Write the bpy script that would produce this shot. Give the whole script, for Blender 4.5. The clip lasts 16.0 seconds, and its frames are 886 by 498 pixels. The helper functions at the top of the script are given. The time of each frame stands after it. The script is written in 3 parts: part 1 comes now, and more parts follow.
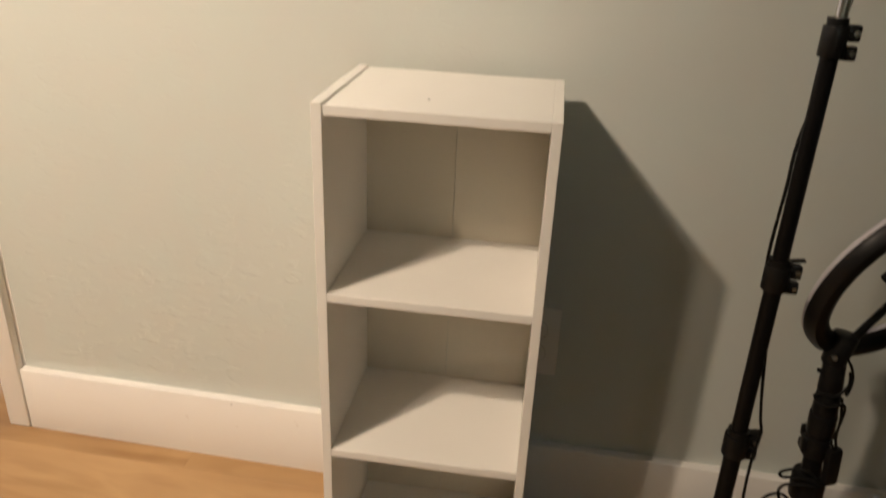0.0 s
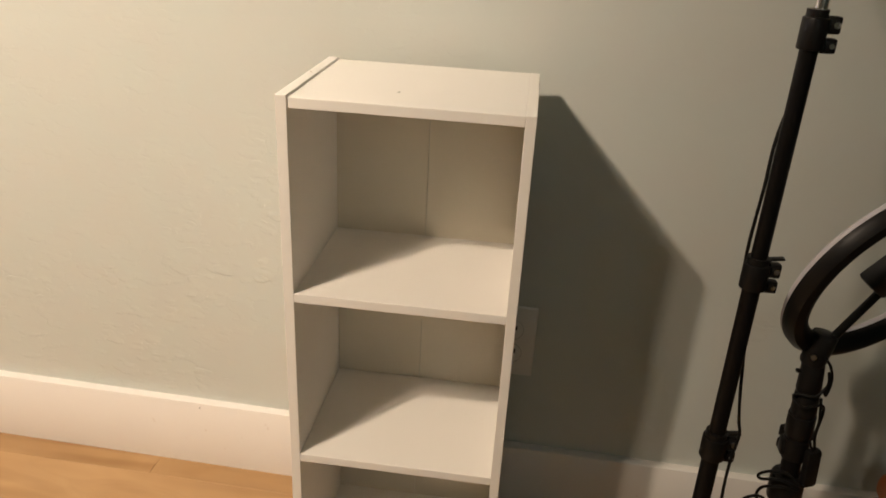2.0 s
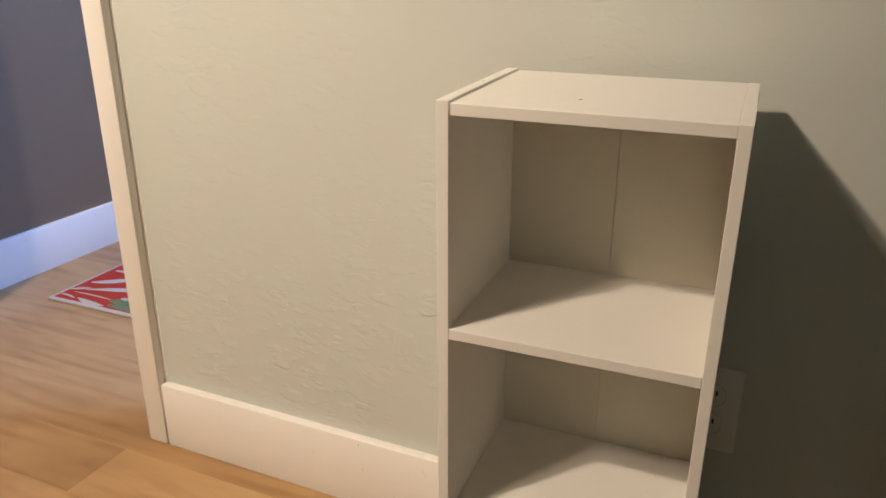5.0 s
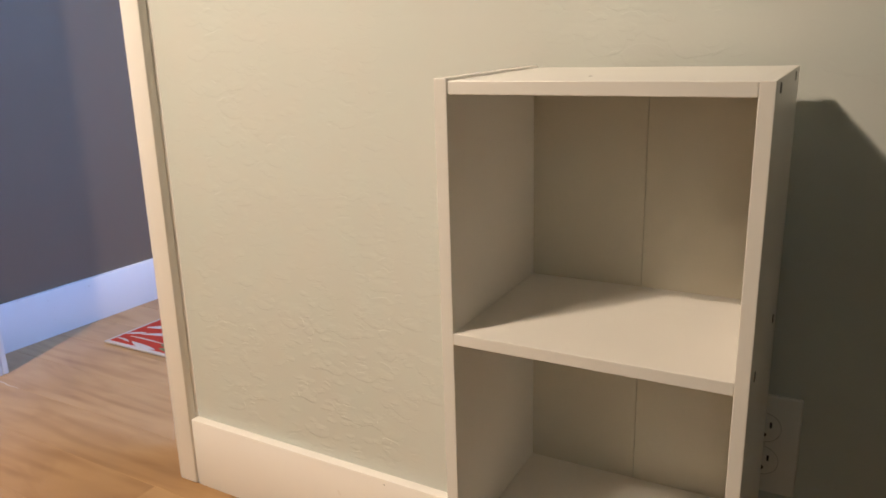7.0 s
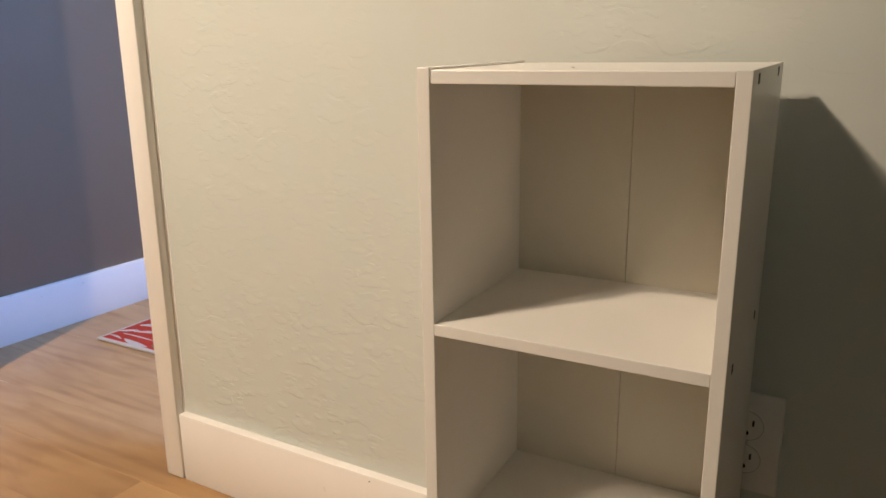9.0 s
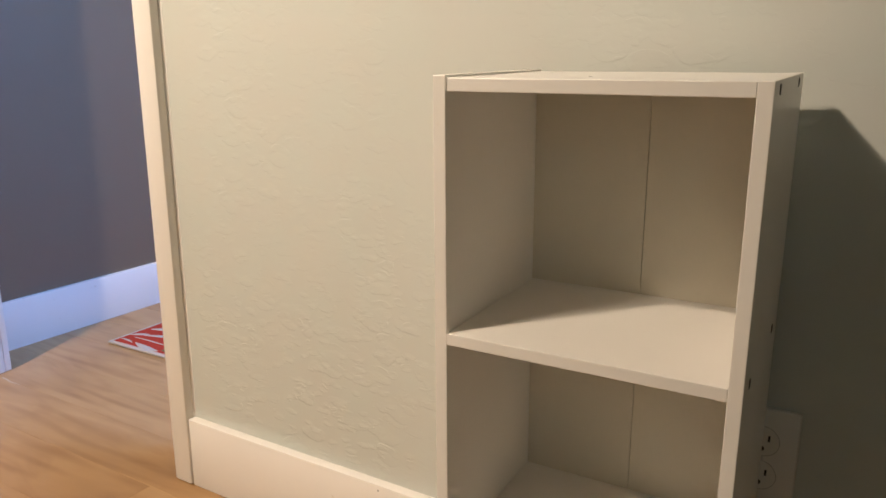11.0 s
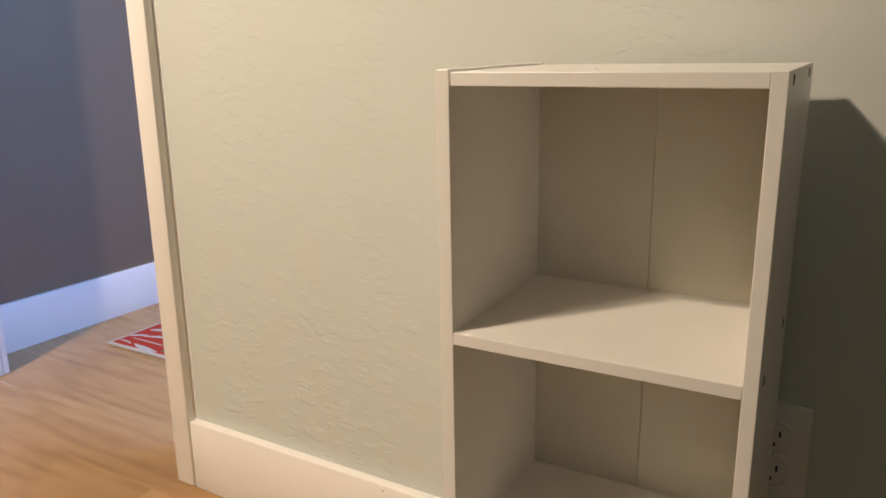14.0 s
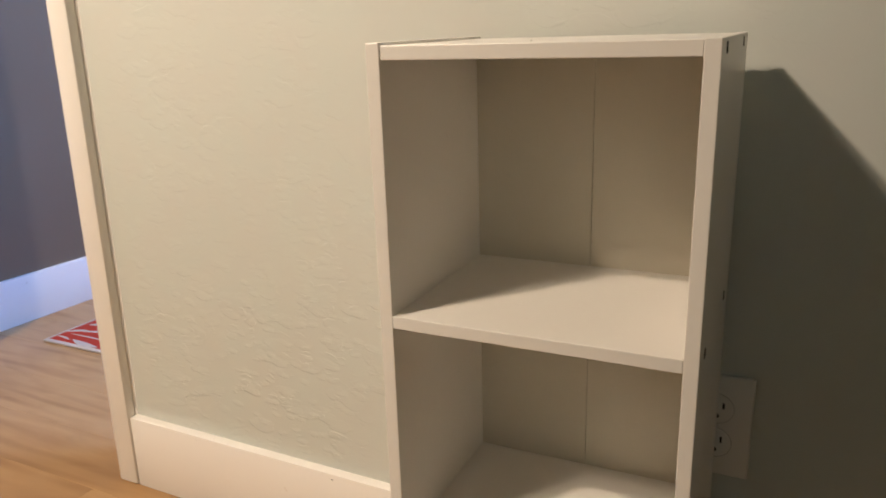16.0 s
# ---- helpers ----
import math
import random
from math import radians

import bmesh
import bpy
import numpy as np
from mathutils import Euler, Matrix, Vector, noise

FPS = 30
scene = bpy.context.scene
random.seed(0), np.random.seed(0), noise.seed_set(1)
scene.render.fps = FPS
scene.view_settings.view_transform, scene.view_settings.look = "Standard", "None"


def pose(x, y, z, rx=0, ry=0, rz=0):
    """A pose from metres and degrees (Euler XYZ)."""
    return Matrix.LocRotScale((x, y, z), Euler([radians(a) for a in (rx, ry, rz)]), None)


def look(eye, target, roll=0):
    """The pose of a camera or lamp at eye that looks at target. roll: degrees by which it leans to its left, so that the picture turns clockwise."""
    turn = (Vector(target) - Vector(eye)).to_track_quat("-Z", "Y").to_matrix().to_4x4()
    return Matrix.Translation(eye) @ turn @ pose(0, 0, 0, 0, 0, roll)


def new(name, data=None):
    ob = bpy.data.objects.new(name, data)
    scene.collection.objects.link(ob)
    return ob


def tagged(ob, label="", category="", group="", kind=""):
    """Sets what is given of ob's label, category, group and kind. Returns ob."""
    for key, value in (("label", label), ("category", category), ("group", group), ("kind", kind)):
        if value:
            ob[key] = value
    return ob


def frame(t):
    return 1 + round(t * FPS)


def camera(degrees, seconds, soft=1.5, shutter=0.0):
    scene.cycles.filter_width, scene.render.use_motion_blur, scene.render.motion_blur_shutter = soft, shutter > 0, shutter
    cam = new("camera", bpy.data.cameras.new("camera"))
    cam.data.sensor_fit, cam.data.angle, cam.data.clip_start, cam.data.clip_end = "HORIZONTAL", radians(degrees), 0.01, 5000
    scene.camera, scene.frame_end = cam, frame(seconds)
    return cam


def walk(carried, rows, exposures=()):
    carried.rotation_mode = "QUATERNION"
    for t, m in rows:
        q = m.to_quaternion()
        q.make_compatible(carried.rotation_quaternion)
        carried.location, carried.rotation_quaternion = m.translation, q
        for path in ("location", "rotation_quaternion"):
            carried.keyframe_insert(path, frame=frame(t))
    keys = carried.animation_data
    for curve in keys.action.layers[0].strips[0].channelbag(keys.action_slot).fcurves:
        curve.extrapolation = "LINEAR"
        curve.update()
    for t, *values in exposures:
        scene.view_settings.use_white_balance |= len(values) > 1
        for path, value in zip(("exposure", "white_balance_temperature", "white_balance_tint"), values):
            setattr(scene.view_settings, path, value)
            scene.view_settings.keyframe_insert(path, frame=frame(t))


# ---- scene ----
import functools

cam = camera(61.0, 16.0, 1.6, 0.5)
PATH = [
    (0, (0.273, -0.994, 0.888), (-0.015, 0.81, 0.072), 2.6),
    (0.5, (0.259, -0.977, 0.942), (-0.053, 0.866, 0.231), 2.2),
    (1, (0.247, -0.976, 0.97), (-0.075, 0.9, 0.356), 3.0),
    (1.5, (0.252, -0.974, 0.915), (0.006, 0.879, 0.203), 3.6),
    (2, (0.28, -0.968, 0.877), (0.042, 0.842, 0.06), 3.2),
    (2.5, (0.277, -0.971, 0.883), (-0.081, 0.801, 0.026), 2.5),
    (3, (0.27, -0.929, 0.884), (-0.366, 0.768, 0.037), 0.9),
    (3.5, (0.338, -0.867, 0.839), (-0.554, 0.735, 0.042), -0.2),
    (4, (0.343, -0.825, 0.825), (-0.647, 0.744, 0.078), -1.3),
    (4.5, (0.31, -0.847, 0.837), (-0.547, 0.806, 0.107), -0.7),
    (4.7, (0.28, -0.861, 0.832), (-0.469, 0.84, 0.094), 0.2),
    (6.8, (0.337, -0.798, 0.727), (-0.614, 0.88, 0.196), -1.3),
    (7, (0.332, -0.801, 0.729), (-0.637, 0.868, 0.204), -1.4),
    (7.5, (0.331, -0.808, 0.722), (-0.656, 0.854, 0.21), -1.1),
    (8, (0.333, -0.803, 0.716), (-0.65, 0.862, 0.204), -1.0),
    (8.5, (0.341, -0.793, 0.713), (-0.636, 0.878, 0.212), -0.6),
    (9, (0.349, -0.797, 0.713), (-0.624, 0.876, 0.21), -0.5),
    (11.5, (0.341, -0.792, 0.712), (-0.662, 0.871, 0.232), 0.1),
    (12, (0.336, -0.79, 0.709), (-0.665, 0.874, 0.23), 0.0),
    (12.5, (0.328, -0.789, 0.717), (-0.674, 0.873, 0.235), -0.3),
    (13, (0.328, -0.787, 0.717), (-0.668, 0.878, 0.231), -0.4),
    (13.5, (0.33, -0.782, 0.713), (-0.663, 0.883, 0.222), -0.6),
    (14, (0.331, -0.786, 0.712), (-0.661, 0.879, 0.216), -0.7),
    (14.5, (0.33, -0.789, 0.711), (-0.665, 0.873, 0.214), -0.9),
    (15, (0.332, -0.777, 0.708), (-0.653, 0.891, 0.209), -1.2),
    (15.5, (0.333, -0.768, 0.709), (-0.613, 0.921, 0.207), -1.5),
    (16, (0.334, -0.764, 0.704), (-0.544, 0.95, 0.165), -1.4),
]
FILM = [(0.0, 0.0), (0.5, -0.15), (1.0, -0.28), (1.5, -0.21), (2.0, 0.11), (2.5, 0.13), (3.0, -0.08), (3.5, -0.20), (4.0, -0.19), (4.5, -0.17), (7.0, -0.07), (9.0, -0.05), (14.5, -0.06), (16.0, -0.05)]
walk(cam, [(t, look(eye, target, roll)) for t, eye, target, roll in PATH], FILM)

# ---- light ----
world = bpy.data.worlds.new("sky")
world.use_nodes = True
scene.world = world
wn = world.node_tree
sky = wn.nodes.new("ShaderNodeTexSky")
sky.sky_type, sky.sun_disc = "NISHITA", False
sky.sun_elevation, sky.sun_rotation = radians(35), radians(160)
wn.links.new(sky.outputs[0], wn.nodes["Background"].inputs["Color"])
wn.nodes["Background"].inputs["Strength"].default_value = 0.1

WARM = (1.0, 0.80, 0.612)
COOL = (0.26, 0.45, 1.0)


def bulb(place, power, size):
    lamp = bpy.data.lights.new("shaded_bulb", "SPOT")
    lamp.energy, lamp.color, lamp.shadow_soft_size = power, WARM, size
    lamp.spot_size, lamp.spot_blend = radians(135), 0.80
    new("shaded_bulb", lamp).matrix_world = look(place, (place[0] - 0.36, place[1] + 1.3, place[2] - 0.88))


# two bulbs in shades turned down towards the wall, out of view behind the camera
bulb((-0.865, -1.341, 1.930), 155, 0.031)
bulb((-0.900, -1.643, 2.066), 66, 0.066)

# daylight in the window of the room behind the doorway
pane_light = bpy.data.lights.new("window_daylight", "AREA")
pane_light.shape, pane_light.size, pane_light.size_y = "RECTANGLE", 0.60, 1.15
pane_light.energy, pane_light.color = 50, COOL
new("window_daylight", pane_light).matrix_world = look((0.26, 0.440, 1.55), (-1.53, 0.60, 0.20))

# unseen fill lamp behind the camera, added to lift and tint the shadows
fill_lamp = bpy.data.lights.new("room_fill_light", "AREA")
fill_lamp.shape, fill_lamp.size, fill_lamp.size_y = "RECTANGLE", 1.2, 1.2
fill_lamp.energy, fill_lamp.color = 1.0, (0.66, 1.0, 0.80)
new("room_fill_light", fill_lamp).matrix_world = look((1.10, -3.18, 1.45), (0.1, 0.0, 0.6))


# ---- materials ----
class Mat:
    """A small helper round one node tree."""

    def __init__(self, name, rough=0.5, metal=0.0, spec=0.5):
        self.m = bpy.data.materials.new(name)
        self.m.use_nodes = True
        self.t = self.m.node_tree
        self.b = self.t.nodes["Principled BSDF"]
        self.set("Roughness", rough), self.set("Metallic", metal), self.set("Specular IOR Level", spec)

    def set(self, key, value):
        self.b.inputs[key].default_value = value

    def node(self, kind, **inputs):
        n = self.t.nodes.new(kind)
        for key, value in inputs.items():
            n.inputs[key.replace("_", " ")].default_value = value
        return n

    def link(self, a, b):
        self.t.links.new(a, b)

    def coords(self, scale=(1, 1, 1), shift=None):
        mapping = self.node("ShaderNodeMapping")
        mapping.inputs["Scale"].default_value = scale
        self.link(self.node("ShaderNodeTexCoord").outputs["Object"], mapping.inputs["Vector"])
        if shift is not None:
            self.link(shift, mapping.inputs["Location"])
        return mapping.outputs["Vector"]

    def noise(self, vec, scale, detail=3.0, rough=0.5, distort=0.0, want="Fac"):
        n = self.node("ShaderNodeTexNoise", Scale=scale, Detail=detail, Roughness=rough, Distortion=distort)
        self.link(vec, n.inputs["Vector"])
        return n.outputs[want]

    def ramp(self, fac, stops):
        r = self.node("ShaderNodeValToRGB")
        els = r.color_ramp.elements
        while len(els) < len(stops):
            els.new(0.5)
        for e, (at, c) in zip(els, stops):
            e.position, e.color = at, (*c, 1) if len(c) == 3 else c
        self.link(fac, r.inputs["Fac"])
        return r.outputs["Color"]

    def mix(self, fac, a, b, mode="MIX"):
        n = self.t.nodes.new("ShaderNodeMix")
        n.data_type, n.blend_type = "RGBA", mode
        for value, socket in ((fac, n.inputs[0]), (a, n.inputs[6]), (b, n.inputs[7])):
            if isinstance(value, bpy.types.NodeSocket):
                self.link(value, socket)
            else:
                socket.default_value = value if isinstance(value, float) else (*value, 1)
        return n.outputs[2]

    def colour(self, socket):
        self.link(socket, self.b.inputs["Base Color"])

    def bump(self, height, strength, distance):
        n = self.node("ShaderNodeBump", Strength=strength, Distance=distance)
        self.link(height, n.inputs["Height"])
        last = self.b.inputs["Normal"].links
        if last:
            self.link(last[0].from_socket, n.inputs["Normal"])
        self.link(n.outputs["Normal"], self.b.inputs["Normal"])


def shade(c, k):
    return tuple(min(1.0, v * k) for v in c)


def plain(name, c, rough, metal=0.0, scale=40.0, vary=0.06, relief=0.0, fine=400.0, flecks=0.0):
    """Paint, plastic or metal with a faint mottling and fine relief."""
    s = Mat(name, rough, metal)
    v = s.coords()
    tone = s.mix(s.noise(v, scale, 4), shade(c, 1 - vary), shade(c, 1 + vary))
    if flecks:
        scuff = s.ramp(s.noise(v, 55, 4, 0.6), [(0.69, (1, 1, 1)), (0.74, (0.62, 0.52, 0.42))])
        tone = s.mix(flecks, tone, scuff, "MULTIPLY")
    s.colour(tone)
    smudge = s.ramp(s.noise(v, scale * 0.35, 5), [(0.3, (rough * 0.85,) * 3), (0.7, (min(1, rough * 1.15),) * 3)])
    s.link(smudge, s.b.inputs["Roughness"])
    if relief:
        s.bump(s.noise(v, fine, 2), 0.3, relief)
    return s.m


def wall_paint(name, c, rough, depth=0.0011):
    """Eggshell paint over a hand-trowelled knockdown texture."""
    s = Mat(name, rough, 0, 0.4)
    v = s.coords()
    tone = s.mix(s.noise(v, 2.2, 4), shade(c, 0.97), shade(c, 1.03))
    tone = s.mix(s.noise(v, 25, 5), tone, shade(c, 1.02))
    hue = s.ramp(s.noise(v, 13, 3), [(0.36, (1.0, 0.972, 0.955)), (0.64, (0.968, 1.0, 0.985))])
    s.colour(s.mix(0.5, tone, hue, "MULTIPLY"))
    # flattened plaster islands with crisp lower edges, crowded in some places and missing in others
    def lumps(scale, edge, shift):
        """Rounded flats that rise gently from above and break off sharply below."""
        def cells(raise_by):
            at = s.coords((0.72, 1.0, 1.12))
            at.node.inputs["Location"].default_value = (shift, 0, shift + raise_by / scale)
            wobble = s.node("ShaderNodeVectorMath")
            wobble.operation = "MULTIPLY_ADD"
            s.link(s.noise(at, scale * 1.3, 3, 0.6, want="Color"), wobble.inputs[0])
            wobble.inputs[1].default_value = (0.70 / scale,) * 3
            s.link(at, wobble.inputs[2])
            cell = s.node("ShaderNodeTexVoronoi", Scale=scale)
            s.link(wobble.outputs[0], cell.inputs["Vector"])
            return cell.outputs["Distance"]

        flat = s.ramp(cells(0.0), [(edge - 0.035, (1, 1, 1)), (edge, (0, 0, 0))])
        rise = s.ramp(cells(0.42), [(edge - 0.26, (1, 1, 1)), (edge + 0.10, (0, 0, 0))])
        return s.mix(1.0, flat, rise, "MULTIPLY")

    height = s.mix(0.42, lumps(30, 0.52, 0.0), lumps(54, 0.46, 0.37))
    where = s.ramp(s.noise(s.coords((1.6, 1.0, 0.8)), 4.6, 2.5, 0.6), [(0.40, (0.13, 0.13, 0.13)), (0.60, (1, 1, 1))])
    along = s.node("ShaderNodeSeparateXYZ")
    s.link(v, along.inputs[0])
    # the trowel work is heaviest low on the wall and thins out upwards and along it
    worn = s.ramp(along.outputs[0], [(0.10, (1, 1, 1)), (0.34, (0.45, 0.45, 0.45))])
    high = s.ramp(along.outputs[2], [(0.34, (1, 1, 1)), (0.62, (0.42, 0.42, 0.42)), (0.95, (0.28, 0.28, 0.28))])
    where = s.mix(1.0, s.mix(1.0, where, worn, "MULTIPLY"), high, "MULTIPLY")
    s.bump(s.mix(1.0, height, where, "MULTIPLY"), 1.0, depth)
    s.bump(s.noise(v, 240, 2), 0.06, 0.0006)
    return s.m


def oak(name):
    """Honey-coloured oak-look boards, grain along x, another piece of grain for each board."""
    s = Mat(name, 0.38, 0, 0.5)
    rand = s.node("ShaderNodeObjectInfo").outputs["Random"]
    spread = s.node("ShaderNodeVectorMath")
    spread.operation = "SCALE"
    spread.inputs[0].default_value = (37.0, 19.0, 5.0)
    s.link(rand, spread.inputs["Scale"])
    v = s.coords((1, 1, 1), spread.outputs[0])
    long = s.coords((2.3, 8.0, 8.0), spread.outputs[0])
    fine = s.coords((5.0, 90.0, 60.0), spread.outputs[0])
    bands = s.noise(long, 0.9, 3.5, 0.45, 0.7)
    c = s.ramp(bands, [(0.28, (0.337, 0.195, 0.084)), (0.46, (0.418, 0.253, 0.112)), (0.58, (0.460, 0.288, 0.133)), (0.75, (0.383, 0.224, 0.098))])
    streak = s.ramp(s.noise(fine, 1.0, 3), [(0.35, (0.90, 0.88, 0.85)), (0.6, (1, 1, 1))])
    c = s.mix(0.22, c, streak, "MULTIPLY")
    # cathedral grain: thin wavy dark lines in stretches of the board
    rings = s.node("ShaderNodeTexWave", Scale=8.5, Distortion=7.0, Detail=2.0, Detail_Scale=0.7, Detail_Roughness=0.5)
    rings.bands_direction = "Y"
    s.link(s.coords((0.30, 1.0, 1.0), spread.outputs[0]), rings.inputs["Vector"])
    lines = s.ramp(rings.outputs["Fac"], [(0.0, (0.72, 0.63, 0.52)), (0.6, (1, 1, 1))])
    here = s.ramp(s.noise(s.coords((1.6, 5.0, 5.0), spread.outputs[0]), 1.1, 2, 0.5, 0.8), [(0.44, (0, 0, 0)), (0.64, (0.8, 0.8, 0.8))])
    c = s.mix(here, c, s.mix(1.0, c, lines, "MULTIPLY"))
    knots = s.ramp(s.noise(long, 2.0, 2, 0.5, 1.6), [(0.52, (1, 1, 1)), (0.76, (0.72, 0.63, 0.53))])
    c = s.mix(0.45, c, knots, "MULTIPLY")
    tone = s.ramp(rand, [(0.0, (0.95, 0.94, 0.92)), (0.5, (1, 1, 1)), (1.0, (1.03, 1.03, 1.04))])
    s.colour(s.mix(1.0, c, tone, "MULTIPLY"))
    s.link(s.ramp(s.noise(v, 6, 5), [(0.3, (0.32,) * 3), (0.7, (0.46,) * 3)]), s.b.inputs["Roughness"])
    s.bump(s.noise(fine, 1.0, 3), 0.15, 0.0006)
    return s.m


def pile(name, c):
    """Short cotton pile."""
    s = Mat(name, 0.95, 0, 0.1)
    v = s.coords()
    s.colour(s.mix(s.noise(v, 160, 3), shade(c, 0.82), shade(c, 1.1)))
    s.bump(s.noise(v, 420, 3), 0.7, 0.002)
    return s.m


SAGE = wall_paint("sage_eggshell", (0.552, 0.578, 0.543), 0.55)
# walls out of view: the sage is darkened to weaken warm bounce light
ROOM = wall_paint("unseen_room_sage", (0.34, 0.39, 0.35), 0.6)
GREY = wall_paint("grey_satin_paint", (0.196, 0.145, 0.098), 0.45, 0.0001)
# ceiling out of view, its colour lowered so less light bounces back
CEILING = wall_paint("ceiling_dimmed", (0.48, 0.50, 0.47), 0.8)
TRIM = plain("white_trim_paint", (0.79, 0.77, 0.73), 0.38, scale=9, vary=0.025, relief=0.0004, fine=90, flecks=0.3)
MELAMINE = plain("white_melamine", (0.855, 0.832, 0.785), 0.33, scale=14, vary=0.02, relief=0.00012, fine=900, flecks=0.12)
PAINT = plain("rubbed_paint", (0.52, 0.43, 0.33), 0.6, scale=60, vary=0.15)
BACKING = plain("white_hardboard", (0.70, 0.645, 0.53), 0.6, scale=20, vary=0.03, relief=0.0002, fine=500)
CHIP = plain("raw_chipboard", (0.45, 0.34, 0.22), 0.9, scale=300, vary=0.25, relief=0.0004)
OAK = oak("oak_boards")
SUBFLOOR = plain("dark_joint", (0.10, 0.06, 0.035), 0.9)
PLASTIC_W = plain("white_plastic", (0.75, 0.73, 0.68), 0.35, scale=30, vary=0.02)
DARK = plain("dark_recess", (0.012, 0.011, 0.010), 0.8)
BLACK = plain("black_plastic", (0.0075, 0.007, 0.007), 0.42, scale=60, vary=0.2, relief=0.0002)
BLACK.node_tree.nodes["Principled BSDF"].inputs["Specular IOR Level"].default_value = 0.25
TUBE = plain("black_painted_tube", (0.006, 0.0055, 0.0055), 0.36, scale=60, vary=0.2)
TUBE.node_tree.nodes["Principled BSDF"].inputs["Specular IOR Level"].default_value = 0.15
RUBBER = plain("black_cable", (0.005, 0.005, 0.005), 0.5)
RUBBER.node_tree.nodes["Principled BSDF"].inputs["Specular IOR Level"].default_value = 0.2
STEEL = plain("bare_steel", (0.62, 0.60, 0.58), 0.28, 1.0, vary=0.08)
DIFFUSER = plain("milky_diffuser", (0.52, 0.50, 0.54), 0.45, vary=0.02)
DARK_STEEL = plain("dark_steel", (0.28, 0.28, 0.30), 0.3, 1.0, vary=0.1)
SEAM = plain("shadow_grey_plastic", (0.38, 0.36, 0.33), 0.6)
CHROME = plain("chrome", (0.75, 0.76, 0.78), 0.10, 1.0, vary=0.02)
AMBER = plain("amber_plastic", (0.55, 0.40, 0.12), 0.3)
WOOD = plain("orange_brown_wood", (0.24, 0.078, 0.022), 0.4, scale=18, vary=0.3, relief=0.0004)
RUG_W = pile("ivory_pile", (0.50, 0.46, 0.41))
RUG_R = pile("red_pile", (0.42, 0.05, 0.03))
RUG_G = pile("green_pile", (0.16, 0.20, 0.10))
GLASS = Mat("window_glass", 0.02).m
GLASS.node_tree.nodes["Principled BSDF"].inputs["Transmission Weight"].default_value = 1.0


# ---- building helpers ----
def empty(name, m=None, **tags):
    ob = new(name)
    ob.empty_display_size = 0.05
    if m is not None:
        ob.matrix_world = m
    return tagged(ob, **tags)


def part(name, bm, material, parent=None, label="", m=None, smooth=False):
    """Links a bmesh as one mesh object, under a thing or a part."""
    me = bpy.data.meshes.new(name)
    bmesh.ops.recalc_face_normals(bm, faces=bm.faces)
    if smooth:
        for f in bm.faces:
            f.smooth = True
    bm.to_mesh(me)
    bm.free()
    me.materials.append(material)
    if smooth:
        me.set_sharp_from_angle(angle=radians(38))
    ob = new(name, me)
    if m is not None:
        ob.matrix_world = m
    if parent is not None:
        ob.parent = parent
    return tagged(ob, label=label)


def box(x0, x1, y0, y1, z0, z1, bevel=0.0, seg=2, bm=None, m=None):
    bm = bm or bmesh.new()
    made = bmesh.ops.create_cube(bm, size=1)["verts"]
    for v in made:
        v.co = Vector(((x0 + x1) / 2 + v.co.x * (x1 - x0), (y0 + y1) / 2 + v.co.y * (y1 - y0), (z0 + z1) / 2 + v.co.z * (z1 - z0)))
        if m is not None:
            v.co = m @ v.co
    if bevel:
        edges = list({e for v in made for e in v.link_edges})
        bmesh.ops.bevel(bm, geom=edges, offset=bevel, segments=seg, profile=0.5, affect="EDGES")
    return bm


def rod(a, b, r0, r1=None, sides=20, bm=None, bevel=0.0):
    """A capped round bar from a to b."""
    bm = bm or bmesh.new()
    a, b = Vector(a), Vector(b)
    d = b - a
    m = Matrix.Translation((a + b) / 2) @ d.to_track_quat("Z", "Y").to_matrix().to_4x4()
    made = bmesh.ops.create_cone(bm, cap_ends=True, segments=sides, radius1=r0, radius2=r0 if r1 is None else r1, depth=d.length, matrix=m)["verts"]
    if bevel:
        faces = {f for v in made for f in v.link_faces}
        rim = [e for e in {e for v in made for e in v.link_edges} if any(len(f.verts) > 4 for f in e.link_faces)]
        bmesh.ops.bevel(bm, geom=rim, offset=bevel, segments=2, profile=0.5, affect="EDGES")
    return bm


def hose(points, r, sides=8, steps=6, bm=None):
    """A round cable along a smooth line through the points."""
    bm = bm or bmesh.new()
    p = [Vector(q) for q in points]
    p = [2 * p[0] - p[1]] + p + [2 * p[-1] - p[-2]]
    line = []
    for i in range(1, len(p) - 2):
        for k in range(steps):
            t = k / steps
            line.append(0.5 * (2 * p[i] + (p[i + 1] - p[i - 1]) * t + (2 * p[i - 1] - 5 * p[i] + 4 * p[i + 1] - p[i + 2]) * t * t
                               + (3 * p[i] - p[i - 1] - 3 * p[i + 1] + p[i + 2]) * t ** 3))
    line.append(p[-2])
    rings = []
    for i, c in enumerate(line):
        d = (line[min(i + 1, len(line) - 1)] - line[max(i - 1, 0)]).normalized()
        q = d.to_track_quat("Z", "Y")
        rings.append([bm.verts.new(c + q @ Vector((r * math.cos(a), r * math.sin(a), 0))) for a in (2 * math.pi * k / sides for k in range(sides))])
    for a, b in zip(rings, rings[1:]):
        for k in range(sides):
            bm.faces.new((a[k], a[(k + 1) % sides], b[(k + 1) % sides], b[k]))
    bm.faces.new(rings[0][::-1])
    bm.faces.new(rings[-1])
    return bm


